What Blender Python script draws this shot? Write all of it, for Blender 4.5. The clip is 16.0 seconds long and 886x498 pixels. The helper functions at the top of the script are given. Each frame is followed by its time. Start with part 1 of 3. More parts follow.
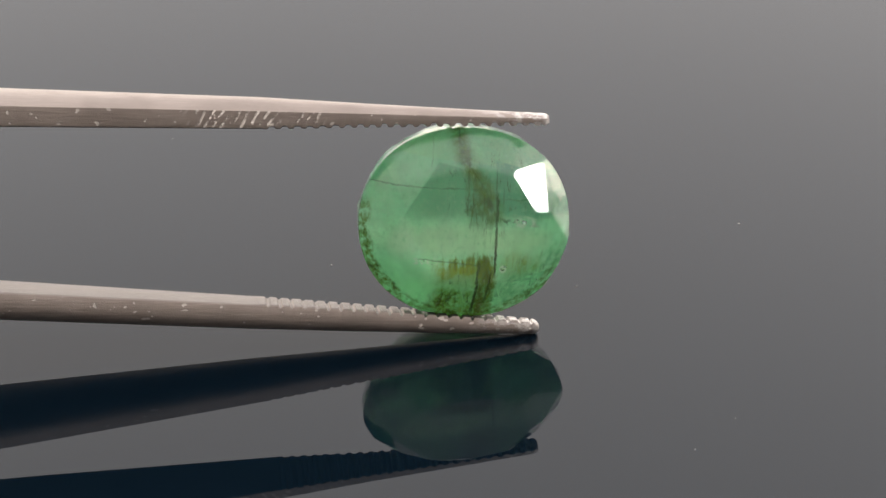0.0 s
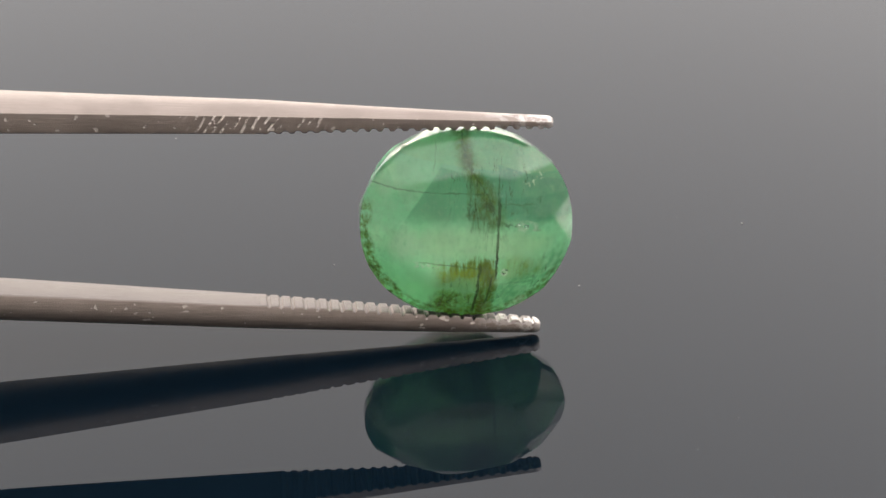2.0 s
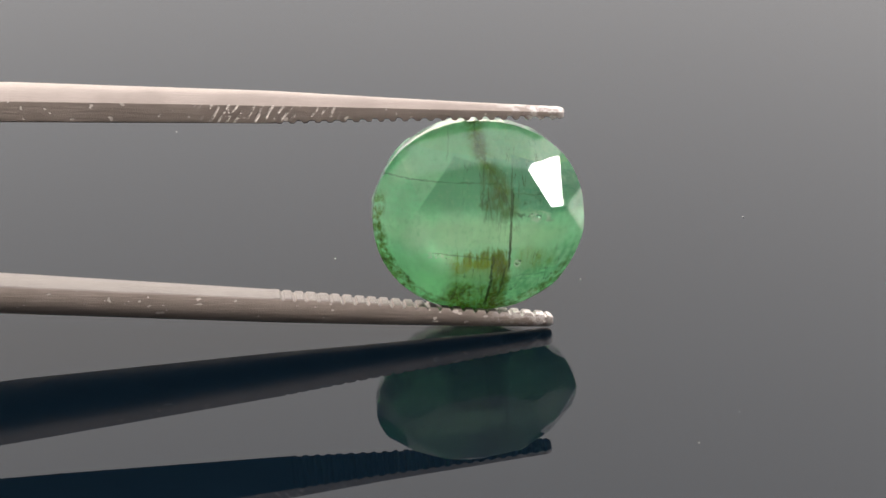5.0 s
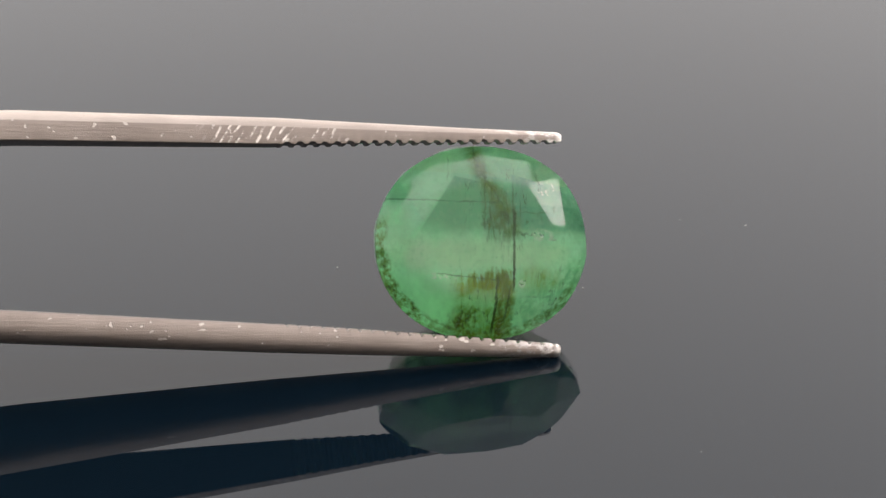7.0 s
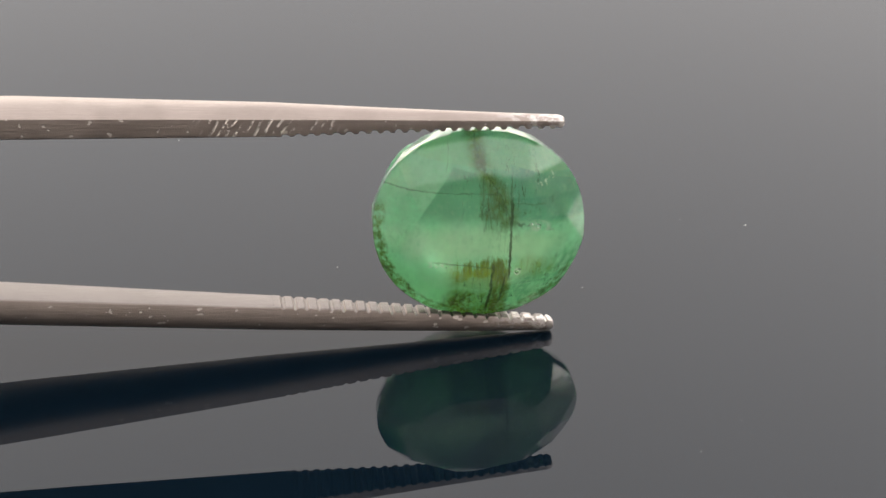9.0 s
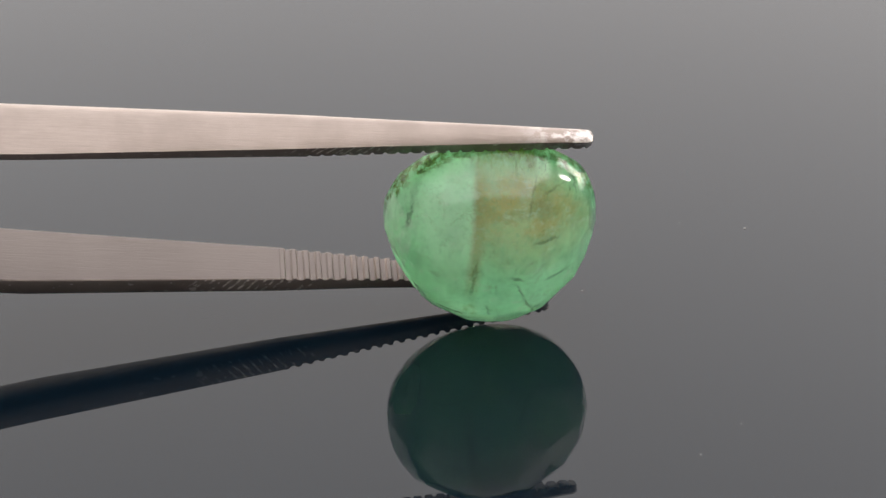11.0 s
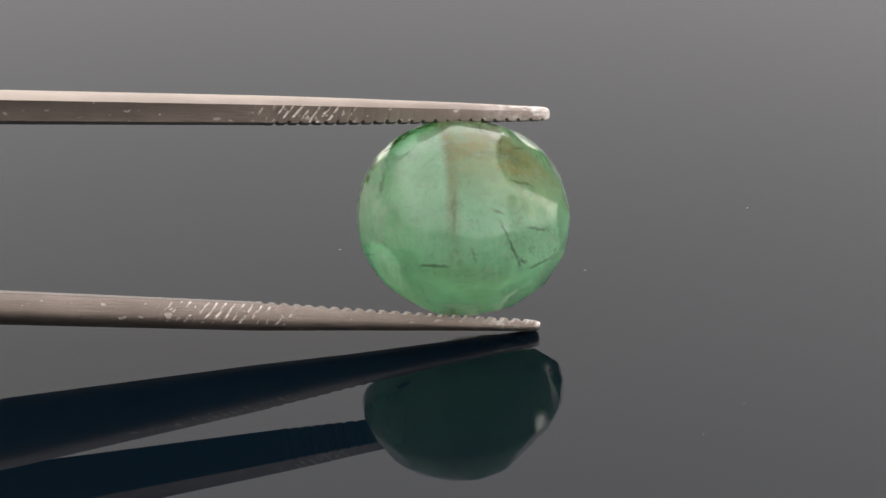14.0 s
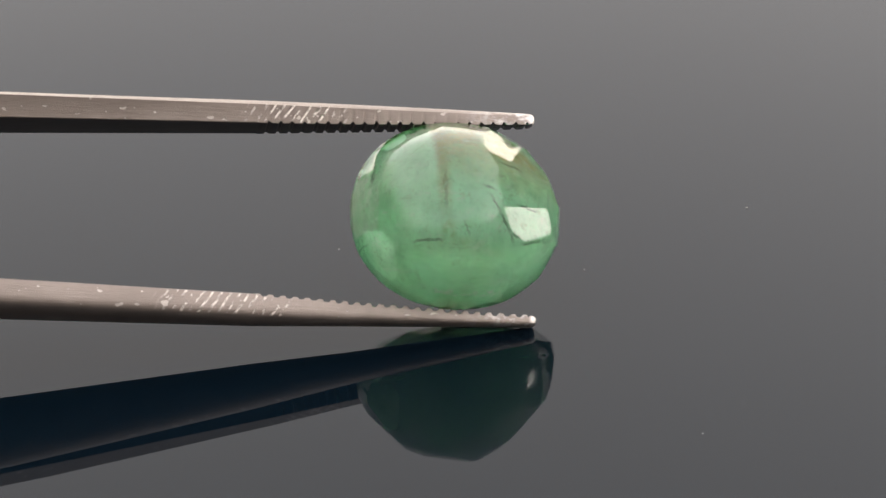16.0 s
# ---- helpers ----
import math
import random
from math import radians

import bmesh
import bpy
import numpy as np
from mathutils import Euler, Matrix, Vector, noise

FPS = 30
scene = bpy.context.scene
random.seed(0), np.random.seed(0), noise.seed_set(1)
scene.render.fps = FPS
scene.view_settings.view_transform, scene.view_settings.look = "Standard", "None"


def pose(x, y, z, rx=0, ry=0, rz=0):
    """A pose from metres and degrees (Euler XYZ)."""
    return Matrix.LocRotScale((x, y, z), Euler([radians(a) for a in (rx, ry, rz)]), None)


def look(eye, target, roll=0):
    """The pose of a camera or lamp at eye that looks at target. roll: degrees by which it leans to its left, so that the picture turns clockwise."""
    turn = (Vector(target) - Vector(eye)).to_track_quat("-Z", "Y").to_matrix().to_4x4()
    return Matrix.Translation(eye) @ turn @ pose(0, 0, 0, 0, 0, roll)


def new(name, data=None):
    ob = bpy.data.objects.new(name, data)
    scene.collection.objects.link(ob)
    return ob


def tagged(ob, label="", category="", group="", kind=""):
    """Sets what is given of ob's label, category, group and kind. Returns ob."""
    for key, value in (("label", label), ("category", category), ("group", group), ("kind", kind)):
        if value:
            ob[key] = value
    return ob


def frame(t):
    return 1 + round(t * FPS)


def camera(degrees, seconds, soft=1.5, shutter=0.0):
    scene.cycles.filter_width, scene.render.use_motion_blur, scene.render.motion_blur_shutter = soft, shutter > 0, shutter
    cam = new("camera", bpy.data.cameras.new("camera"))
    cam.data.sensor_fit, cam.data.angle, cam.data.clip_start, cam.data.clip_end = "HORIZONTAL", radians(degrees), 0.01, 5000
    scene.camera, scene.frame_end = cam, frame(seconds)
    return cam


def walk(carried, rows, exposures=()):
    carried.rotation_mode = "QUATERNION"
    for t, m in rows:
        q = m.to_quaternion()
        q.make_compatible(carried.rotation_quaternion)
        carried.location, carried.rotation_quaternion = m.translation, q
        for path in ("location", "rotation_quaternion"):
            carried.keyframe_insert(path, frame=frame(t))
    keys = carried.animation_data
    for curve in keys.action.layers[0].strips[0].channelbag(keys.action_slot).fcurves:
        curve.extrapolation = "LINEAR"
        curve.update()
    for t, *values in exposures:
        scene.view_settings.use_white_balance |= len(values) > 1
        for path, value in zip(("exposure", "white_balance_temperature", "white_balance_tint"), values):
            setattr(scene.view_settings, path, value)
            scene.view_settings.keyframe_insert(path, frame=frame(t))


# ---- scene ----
# ---- camera ----
MM = 0.001
FOV = 23.678
EYE = (0.00000, -0.08400, 0.05926)
TURNS = (
    (0, -0.153, 0.0),
    (0.5, -0.138, 0.0),
    (1, -0.123, 0.0),
    (1.5, -0.107, 0.0),
    (2, -0.077, 0.0),
    (2.5, -0.077, 0.0),
    (3, -0.061, -0.008),
    (3.5, -0.061, -0.146),
    (4, -0.061, -0.23),
    (6.5, 0.0, 0.0),
    (7, 0.015, 0.061),
    (7.5, 0.015, 0.138),
    (8, 0.008, 0.069),
    (8.5, 0.0, 0.015),
    (9, 0.008, 0.054),
    (9.2, 0.0, 0.092),
    (11.3, 0.0, 0.138),
    (11.5, 0.015, 0.13),
    (12, 0.008, 0.077),
    (12.5, 0.015, 0.0),
    (13, 0.015, -0.1),
    (13.5, 0.046, -0.276),
    (14, 0.077, -0.414),
    (14.5, 0.077, -0.444),
    (15, 0.092, -0.49),
    (15.5, 0.092, -0.49),
    (16, 0.061, -0.429),
)
cam = camera(FOV, 16.0, soft=1.5)
AIM = look(EYE, (0, 0, 0.005))
walk(cam, [(t, AIM @ pose(0, 0, 0, up, left, 0)) for t, left, up in TURNS],
     exposures=[(0, 2.92), (1, 2.92), (1.5, 3.02), (2, 3.14), (3.5, 3.19), (4, 3.14), (6.5, 3.14), (7.5, 3.10), (8.5, 3.07), (9.2, 3.09), (11.3, 3.09), (11.5, 3.07), (12, 2.89), (12.5, 2.74), (13, 2.75), (14, 2.76), (16, 2.77)])

# ---- daylight ----
SUN_TO = Vector((0.95, 0.0, 0.30)).normalized()
SUN_UP = math.asin(SUN_TO.z)
SUN_ROUND = math.atan2(SUN_TO.x, SUN_TO.y)
world = bpy.data.worlds.new("hazy_sky")
scene.world = world
world.use_nodes = True
wn, wl = world.node_tree.nodes, world.node_tree.links
sky = wn.new("ShaderNodeTexSky")
sky.sky_type, sky.sun_disc = "NISHITA", False
sky.sun_elevation, sky.sun_rotation = SUN_UP, SUN_ROUND
sky.air_density, sky.dust_density, sky.ozone_density = 1.0, 0.25, 1.0
haze = wn.new("ShaderNodeHueSaturation")
haze.inputs["Saturation"].default_value = 0.22
warm = wn.new("ShaderNodeMix")
warm.data_type, warm.blend_type = "RGBA", "MULTIPLY"
warm.inputs[0].default_value, warm.inputs[7].default_value = 1.0, (1.075, 0.955, 0.855, 1)
wl.new(sky.outputs["Color"], haze.inputs["Color"])
veil = wn.new("ShaderNodeMix")
veil.data_type = "RGBA"
veil.inputs[0].default_value, veil.inputs[7].default_value = 0.35, (1.72, 1.85, 2.02, 1)
wl.new(haze.outputs["Color"], veil.inputs[6])
wl.new(veil.outputs[2], warm.inputs[6])
wl.new(warm.outputs[2], wn["Background"].inputs["Color"])
wn["Background"].inputs["Strength"].default_value = 0.15
sun = new("sun", bpy.data.lights.new("sun", "SUN"))
sun.data.energy, sun.data.angle, sun.data.color = 0.07, radians(8.5), (1.0, 0.95, 0.9)
sun.matrix_world = look(SUN_TO * 0.5, (0, 0, 0))


# ---- materials ----
def material(name):
    m = bpy.data.materials.new(name)
    m.use_nodes = True
    return m, m.node_tree.nodes, m.node_tree.links, m.node_tree.nodes["Principled BSDF"]


class Net:
    """Short hand for chains of shader maths on the coordinates of a thing, in millimetres."""

    def __init__(self, tree):
        self.nodes, self.links = tree.nodes, tree.links
        coords = self.coords = self.nodes.new("ShaderNodeTexCoord")
        scale = self.nodes.new("ShaderNodeVectorMath")
        scale.operation = "SCALE"
        scale.inputs["Scale"].default_value = 1000.0
        self.links.new(coords.outputs["Object"], scale.inputs[0])
        self.mm = scale.outputs[0]
        split = self.nodes.new("ShaderNodeSeparateXYZ")
        self.links.new(self.mm, split.inputs[0])
        self.x, self.y, self.z = split.outputs

    def put(self, socket, value):
        if isinstance(value, (int, float)):
            socket.default_value = value
        elif isinstance(value, tuple):
            socket.default_value = value if len(value) == len(socket.default_value) else (*value, 1)
        else:
            self.links.new(value, socket)

    def do(self, op, a, b=0.0, clamp=False):
        n = self.nodes.new("ShaderNodeMath")
        n.operation, n.use_clamp = op, clamp
        self.put(n.inputs[0], a), self.put(n.inputs[1], b)
        return n.outputs[0]

    def step(self, value, a, b, lo=0.0, hi=1.0):
        n = self.nodes.new("ShaderNodeMapRange")
        n.interpolation_type = "SMOOTHSTEP"
        for key, v in (("Value", value), ("From Min", a), ("From Max", b), ("To Min", lo), ("To Max", hi)):
            self.put(n.inputs[key], v)
        return n.outputs["Result"]

    def noise(self, scale, detail=3.0, rough=0.55, stretch=(1, 1, 1), shift=(0, 0, 0), distort=0.0):
        mp = self.nodes.new("ShaderNodeMapping")
        mp.inputs["Scale"].default_value = stretch
        mp.inputs["Location"].default_value = shift
        self.links.new(self.mm, mp.inputs["Vector"])
        n = self.nodes.new("ShaderNodeTexNoise")
        self.links.new(mp.outputs[0], n.inputs["Vector"])
        for key, v in (("Scale", scale), ("Detail", detail), ("Roughness", rough), ("Distortion", distort)):
            n.inputs[key].default_value = v
        return n.outputs["Fac"]

    def mix(self, fac, a, b):
        n = self.nodes.new("ShaderNodeMix")
        n.data_type = "RGBA"
        self.put(n.inputs[0], fac), self.put(n.inputs[6], a), self.put(n.inputs[7], b)
        return n.outputs[2]

    def blob(self, x, z, rx, rz, wobble=None, soft=0.5):
        """1 inside an ellipse across the x-z plane of the thing, 0 outside."""
        dx = self.do("DIVIDE", self.do("SUBTRACT", self.x, x), rx)
        dz = self.do("DIVIDE", self.do("SUBTRACT", self.z, z), rz)
        d = self.do("SQRT", self.do("ADD", self.do("MULTIPLY", dx, dx), self.do("MULTIPLY", dz, dz)))
        if wobble is not None:
            d = self.do("ADD", d, wobble)
        return self.step(d, 1 - soft, 1 + soft, 1.0, 0.0)

    def line(self, along, across, at, lo, hi, width, wobble):
        """A thin crack: near across = at, for along between lo and hi."""
        off = self.do("ABSOLUTE", self.do("ADD", self.do("SUBTRACT", across, at), wobble))
        near = self.step(off, width * 0.35, width, 1.0, 0.0)
        inside = self.do("MULTIPLY", self.step(along, lo, lo + 0.5), self.step(along, hi - 0.5, hi, 1.0, 0.0))
        return self.do("MULTIPLY", near, inside)

    def bump(self, height, strength, distance):
        n = self.nodes.new("ShaderNodeBump")
        n.inputs["Strength"].default_value, n.inputs["Distance"].default_value = strength, distance
        self.links.new(height, n.inputs["Height"])
        return n.outputs["Normal"]


def plate_material():
    m, nodes, links, b = material("black_gloss_plate")
    n = Net(m.node_tree)
    base = n.mix(n.noise(0.05, 4), (0.0015, 0.0046, 0.0084), (0.0020, 0.0058, 0.0102))
    links.new(base, b.inputs["Base Color"])
    b.inputs["IOR"].default_value = 1.4
    links.new(n.step(n.noise(0.4, 5), 0.3, 0.8, 0.012, 0.03), b.inputs["Roughness"])
    links.new(n.bump(n.noise(0.08, 2), 0.05, 0.00002), b.inputs["Normal"])
    return m


def steel_material():
    m, nodes, links, b = material("brushed_steel")
    n = Net(m.node_tree)
    grain = n.noise(1.0, 6, 0.7, (0.5, 12, 12))
    patch = n.noise(0.35, 4, 0.6)
    # short slanted file marks on the edges behind the teeth
    slant = n.do("ADD", n.x, n.do("MULTIPLY", n.z, n.do("MULTIPLY", n.do("SIGN", n.y), 0.65)))
    wave = n.do("SINE", n.do("ADD", n.do("MULTIPLY", slant, 15.0), n.do("MULTIPLY", n.noise(0.9, 2), 6.0)))
    upper, front = n.step(n.z, -0.1, 0.1), n.step(n.y, -0.1, 0.1, 1.0, 0.0)

    def span(a, b):
        return n.do("MULTIPLY", n.step(n.x, a - 0.8, a + 0.8), n.step(n.x, b - 0.4, b + 0.4, 1.0, 0.0))

    lower, back = n.do("SUBTRACT", 1.0, upper), n.do("SUBTRACT", 1.0, front)
    zone = n.do("MULTIPLY", n.do("MULTIPLY", upper, front), span(-13.0, -7.2))
    zone = n.do("ADD", zone, n.do("MULTIPLY", n.do("MULTIPLY", upper, back), span(-14.0, -8.2)))
    zone = n.do("ADD", zone, n.do("MULTIPLY", n.do("MULTIPLY", lower, back), span(-10.3, -5.8)))
    broken = n.step(n.noise(2.2, 3, 0.6, (1, 1, 1), (7, 2, 3)), 0.44, 0.58)
    facing = nodes.new("ShaderNodeSeparateXYZ")
    links.new(n.coords.outputs["Normal"], facing.inputs[0])
    side = n.step(n.do("ABSOLUTE", facing.outputs[1]), 0.75, 0.9)
    marks = n.do("MULTIPLY", n.do("MULTIPLY", n.step(wave, 0.25, 0.85), broken), n.do("MULTIPLY", zone, side))
    stray = n.do("MULTIPLY", n.step(n.noise(2.6, 1, 0.4, (1.0, 1.0, 1.4)), 0.70, 0.73), n.do("MULTIPLY", side, 0.6))
    scratch = n.do("MAXIMUM", marks, stray)
    tint = n.mix(grain, (0.19, 0.160, 0.145), (0.41, 0.354, 0.322))
    tint = n.mix(n.step(patch, 0.35, 0.7), tint, (0.255, 0.217, 0.196))
    tint = n.mix(scratch, tint, (0.74, 0.68, 0.64))
    # inner faces painted darker, for the dark they reflect between the arms
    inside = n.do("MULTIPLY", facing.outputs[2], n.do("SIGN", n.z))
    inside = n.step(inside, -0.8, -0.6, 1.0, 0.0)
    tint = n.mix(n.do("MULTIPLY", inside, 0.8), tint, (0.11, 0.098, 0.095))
    # worn, smoother tip; its paler colour also paints the highlights there
    worn = n.do("MULTIPLY", n.step(n.x, -0.5, 3.6), n.step(n.noise(2.2, 5, 0.7, (0.7, 1, 1), (4, 4, 1)), 0.45, 0.58))
    worn = n.do("MAXIMUM", worn, n.do("MULTIPLY", n.step(n.x, 3.3, 3.55), 0.8))
    tint = n.mix(worn, tint, (0.60, 0.57, 0.56))
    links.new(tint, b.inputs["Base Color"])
    b.inputs["Metallic"].default_value = 1.0
    rough = n.step(grain, 0.2, 0.8, 0.38, 0.56)
    rough = n.do("SUBTRACT", rough, n.do("MULTIPLY", worn, 0.14))
    links.new(n.do("ADD", rough, n.do("MULTIPLY", scratch, 0.12)), b.inputs["Roughness"])
    h = n.do("ADD", n.do("MULTIPLY", grain, 0.6), n.do("MULTIPLY", scratch, -0.9))
    h = n.do("ADD", h, n.do("MULTIPLY", worn, -0.35))
    links.new(n.bump(h, 0.6, 0.00006), b.inputs["Normal"])
    return m


def clear_material(name, rough):
    m, nodes, links, b = material(name)
    n = Net(m.node_tree)
    b.inputs["Transmission Weight"].default_value = 1.0
    b.inputs["IOR"].default_value = 1.57
    b.inputs["Base Color"].default_value = (0.955, 0.995, 0.965, 1)
    links.new(n.step(n.noise(1.5, 4), 0.35, 0.75, rough * 0.4, rough), b.inputs["Roughness"])
    links.new(n.bump(n.noise(2.5, 3), 0.10, 0.00002), b.inputs["Normal"])
    return m


def cloud_material():
    """The milky body of the stone with its painted facet tones, stains, needles and cracks."""
    m, nodes, links, b = material("cloudy_emerald")
    n = Net(m.node_tree)
    do, step, mix, line, blob = n.do, n.step, n.mix, n.line, n.blob

    def mul(*vals):
        out = vals[0]
        for v in vals[1:]:
            out = do("MULTIPLY", out, v)
        return out

    def most(*vals):
        out = vals[0]
        for v in vals[1:]:
            out = do("MAXIMUM", out, v)
        return out

    def plane(cx, cz, at, soft=0.04):
        """1 where cx * x + cz * z is over at."""
        return step(do("ADD", do("MULTIPLY", n.x, cx), do("MULTIPLY", n.z, cz)), at - soft, at + soft)

    def slope(k):
        """x leaning with z."""
        return do("ADD", n.x, do("MULTIPLY", n.z, k))

    def level(k):
        """z leaning with x."""
        return do("ADD", n.z, do("MULTIPLY", n.x, k))

    fine = n.noise(2.6, 6, 0.7)
    wob = do("MULTIPLY", do("SUBTRACT", n.noise(0.9, 5, 0.65), 0.5), 1.6)
    tiny = do("MULTIPLY", do("SUBTRACT", n.noise(2.5, 5, 0.7), 0.5), 0.5)
    hair = do("MULTIPLY", do("SUBTRACT", n.noise(3.5, 4, 0.6, (1, 1, 1), (9, 2, 5)), 0.5), 0.22)
    streak = n.noise(1.0, 6, 0.75, (2.2, 1, 0.50), (2, 2, 6), 0.6)
    cloud = n.noise(0.8, 5, 0.65, (1, 1, 1), (6, 3, 8))
    sheets = n.noise(0.9, 5, 0.65, (0.30, 1, 2.6), (1, 5, 9))
    mist = n.noise(0.45, 5, 0.6, (1, 1, 1), (4, 7, 1))
    behind = step(n.y, 0.5, 1.9)
    ahead = do("SUBTRACT", 1.0, behind)

    # milky green, clouded in soft bands
    col = mix(step(n.noise(0.30, 4, 0.6), 0.35, 0.65), (0.53, 0.98, 0.71), (0.66, 1.0, 0.81))
    col = mix(mul(step(sheets, 0.42, 0.66), 0.45), col, (0.50, 0.82, 0.62))
    col = mix(step(mist, 0.40, 0.62, 0.0, 0.28), col, (0.72, 0.96, 0.80))

    # ---- the front: inner facet reflections, painted as tones with straight edges ----
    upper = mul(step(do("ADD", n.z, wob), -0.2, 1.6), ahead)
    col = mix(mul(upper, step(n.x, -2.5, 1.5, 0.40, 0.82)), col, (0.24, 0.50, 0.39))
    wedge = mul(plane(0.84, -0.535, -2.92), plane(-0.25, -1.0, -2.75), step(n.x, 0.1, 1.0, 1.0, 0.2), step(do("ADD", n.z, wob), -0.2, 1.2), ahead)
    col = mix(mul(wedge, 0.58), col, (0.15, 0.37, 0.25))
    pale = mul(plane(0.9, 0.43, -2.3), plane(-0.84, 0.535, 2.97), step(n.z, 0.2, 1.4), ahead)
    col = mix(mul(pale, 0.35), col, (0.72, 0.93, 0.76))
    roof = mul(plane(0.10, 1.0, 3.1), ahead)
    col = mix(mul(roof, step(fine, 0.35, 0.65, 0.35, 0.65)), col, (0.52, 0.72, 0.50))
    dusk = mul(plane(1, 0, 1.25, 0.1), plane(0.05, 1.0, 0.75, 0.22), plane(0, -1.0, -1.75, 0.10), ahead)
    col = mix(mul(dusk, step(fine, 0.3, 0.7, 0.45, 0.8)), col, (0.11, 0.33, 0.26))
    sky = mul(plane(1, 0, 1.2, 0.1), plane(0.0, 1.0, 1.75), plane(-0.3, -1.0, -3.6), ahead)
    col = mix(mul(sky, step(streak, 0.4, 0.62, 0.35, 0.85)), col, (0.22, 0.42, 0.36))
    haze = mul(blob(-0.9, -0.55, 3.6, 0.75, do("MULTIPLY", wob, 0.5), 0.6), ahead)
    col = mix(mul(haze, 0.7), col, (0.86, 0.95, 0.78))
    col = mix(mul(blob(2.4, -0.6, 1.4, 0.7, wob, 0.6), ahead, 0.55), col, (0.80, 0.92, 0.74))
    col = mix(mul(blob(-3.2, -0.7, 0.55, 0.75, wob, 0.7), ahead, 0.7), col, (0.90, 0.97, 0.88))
    # glow of refracted light at the foot, painted as brighter green
    foot = mul(step(do("ADD", level(0.25), wob), -3.8, -1.6, 1.0, 0.0), ahead)
    col = mix(mul(foot, 0.7), col, (0.50, 0.95, 0.56))
    corner = mul(plane(0.55, -0.83, 3.05, 0.3), ahead)
    col = mix(mul(corner, step(fine, 0.38, 0.62, 0.1, 0.65)), col, (0.20, 0.58, 0.32))

    # olive stain with upright streaks
    ragged = do("ADD", do("ADD", n.x, tiny), mul(wob, 0.25))
    edge = do("ADD", n.z, do("ADD", mul(do("SUBTRACT", streak, 0.5), -2.4), tiny))
    stain = mul(step(ragged, -1.9, -1.1), step(ragged, 1.1, 1.5, 1.0, 0.0), step(edge, -1.95, -1.35, 1.0, 0.0), step(cloud, 0.30, 0.48, 0.40, 1.0), ahead)
    gap = mul(step(do("ADD", n.z, wob), -3.3, -2.9), step(do("ADD", n.z, wob), -2.5, -2.1, 1.0, 0.0), step(n.x, 0.2, 0.7, 1.0, 0.0))
    stain = mul(stain, do("SUBTRACT", 1.0, mul(gap, 0.5)))
    gold = mul(stain, step(edge, -2.9, -2.2))
    col = mix(mul(stain, step(streak, 0.36, 0.56, 0.50, 0.95)), col, (0.19, 0.32, 0.015))
    col = mix(mul(gold, step(streak, 0.34, 0.56, 0.35, 0.95), step(cloud, 0.36, 0.52, 0.45, 1.0)), col, (0.36, 0.38, 0.012))
    col = mix(mul(stain, step(streak, 0.50, 0.62), step(n.z, -4.2, -2.0, 0.9, 0.6)), col, (0.085, 0.075, 0.004))
    column = mul(step(do("ABSOLUTE", do("SUBTRACT", ragged, 0.95)), 0.2, 0.5, 1.0, 0.0), step(n.z, -1.7, -1.2, 1.0, 0.0), ahead)
    col = mix(mul(column, step(streak, 0.38, 0.64, 0.1, 0.7)), col, (0.15, 0.15, 0.01))
    spill = mul(blob(2.5, -1.75, 0.9, 0.55, wob, 0.7), ahead)
    col = mix(mul(spill, step(streak, 0.4, 0.6, 0.35, 0.8)), col, (0.36, 0.40, 0.06))

    # brown web from the top down into the long crack
    run = step(n.z, 4.2, 0.4, -0.45, 1.25)
    away = do("ABSOLUTE", do("ADD", do("SUBTRACT", n.x, run), mul(tiny, 0.9)))
    high = mul(step(n.z, 0.0, 0.6), ahead)
    col = mix(mul(step(away, 0.05, 0.75, 1.0, 0.0), high, step(n.noise(1.6, 4), 0.34, 0.58, 0.35, 0.92)), col, (0.15, 0.20, 0.02))
    knot = most(blob(0.75, 1.25, 0.42, 0.50, wob, 0.6), blob(0.35, 0.85, 0.6, 0.25, wob, 0.6), blob(-0.25, 3.6, 0.26, 0.5, wob, 0.6))
    col = mix(mul(knot, step(fine, 0.30, 0.62), ahead, 0.92), col, (0.06, 0.07, 0.006))
    curtain = mul(step(ragged, -0.35, 0.0), step(ragged, 1.15, 1.45, 1.0, 0.0), step(do("ADD", n.z, wob), -0.4, 0.6), step(do("ADD", n.z, wob), 1.9, 3.0, 1.0, 0.0), ahead)
    col = mix(mul(curtain, step(streak, 0.40, 0.60, 0.10, 0.85)), col, (0.12, 0.14, 0.015))

    # thin cracks and needles of the front
    dark = line(n.z, n.x, 1.33, -2.5, 1.9, 0.09, hair)
    dark = most(dark, mul(line(n.z, slope(-0.05), 0.62, -4.5, -1.4, 0.09, hair), 1.0))
    dark = most(dark, mul(line(n.z, slope(-0.16), 1.50, -4.0, -1.8, 0.06, hair), 0.8))
    dark = most(dark, mul(line(n.z, n.x, -0.08, 0.4, 3.6, 0.05, hair), 0.55))
    dark = most(dark, mul(line(n.z, n.x, 1.25, 1.2, 3.0, 0.05, hair), 0.6))
    dark = most(dark, mul(line(n.z, n.x, 1.62, 0.9, 2.2, 0.05, hair), 0.5))
    dark = most(dark, mul(line(n.z, slope(-0.1), -2.1, 2.7, 4.3, 0.05, hair), 0.4))
    dark = most(dark, mul(step(away, 0.01, 0.07, 1.0, 0.0), high, 0.6))
    dark = most(dark, mul(line(n.x, level(0.03), 1.88, -4.9, 0.9, 0.055, hair), 0.55))
    dark = most(dark, mul(line(n.x, level(0.10), -1.72, -2.6, 0.9, 0.045, hair), 0.6))
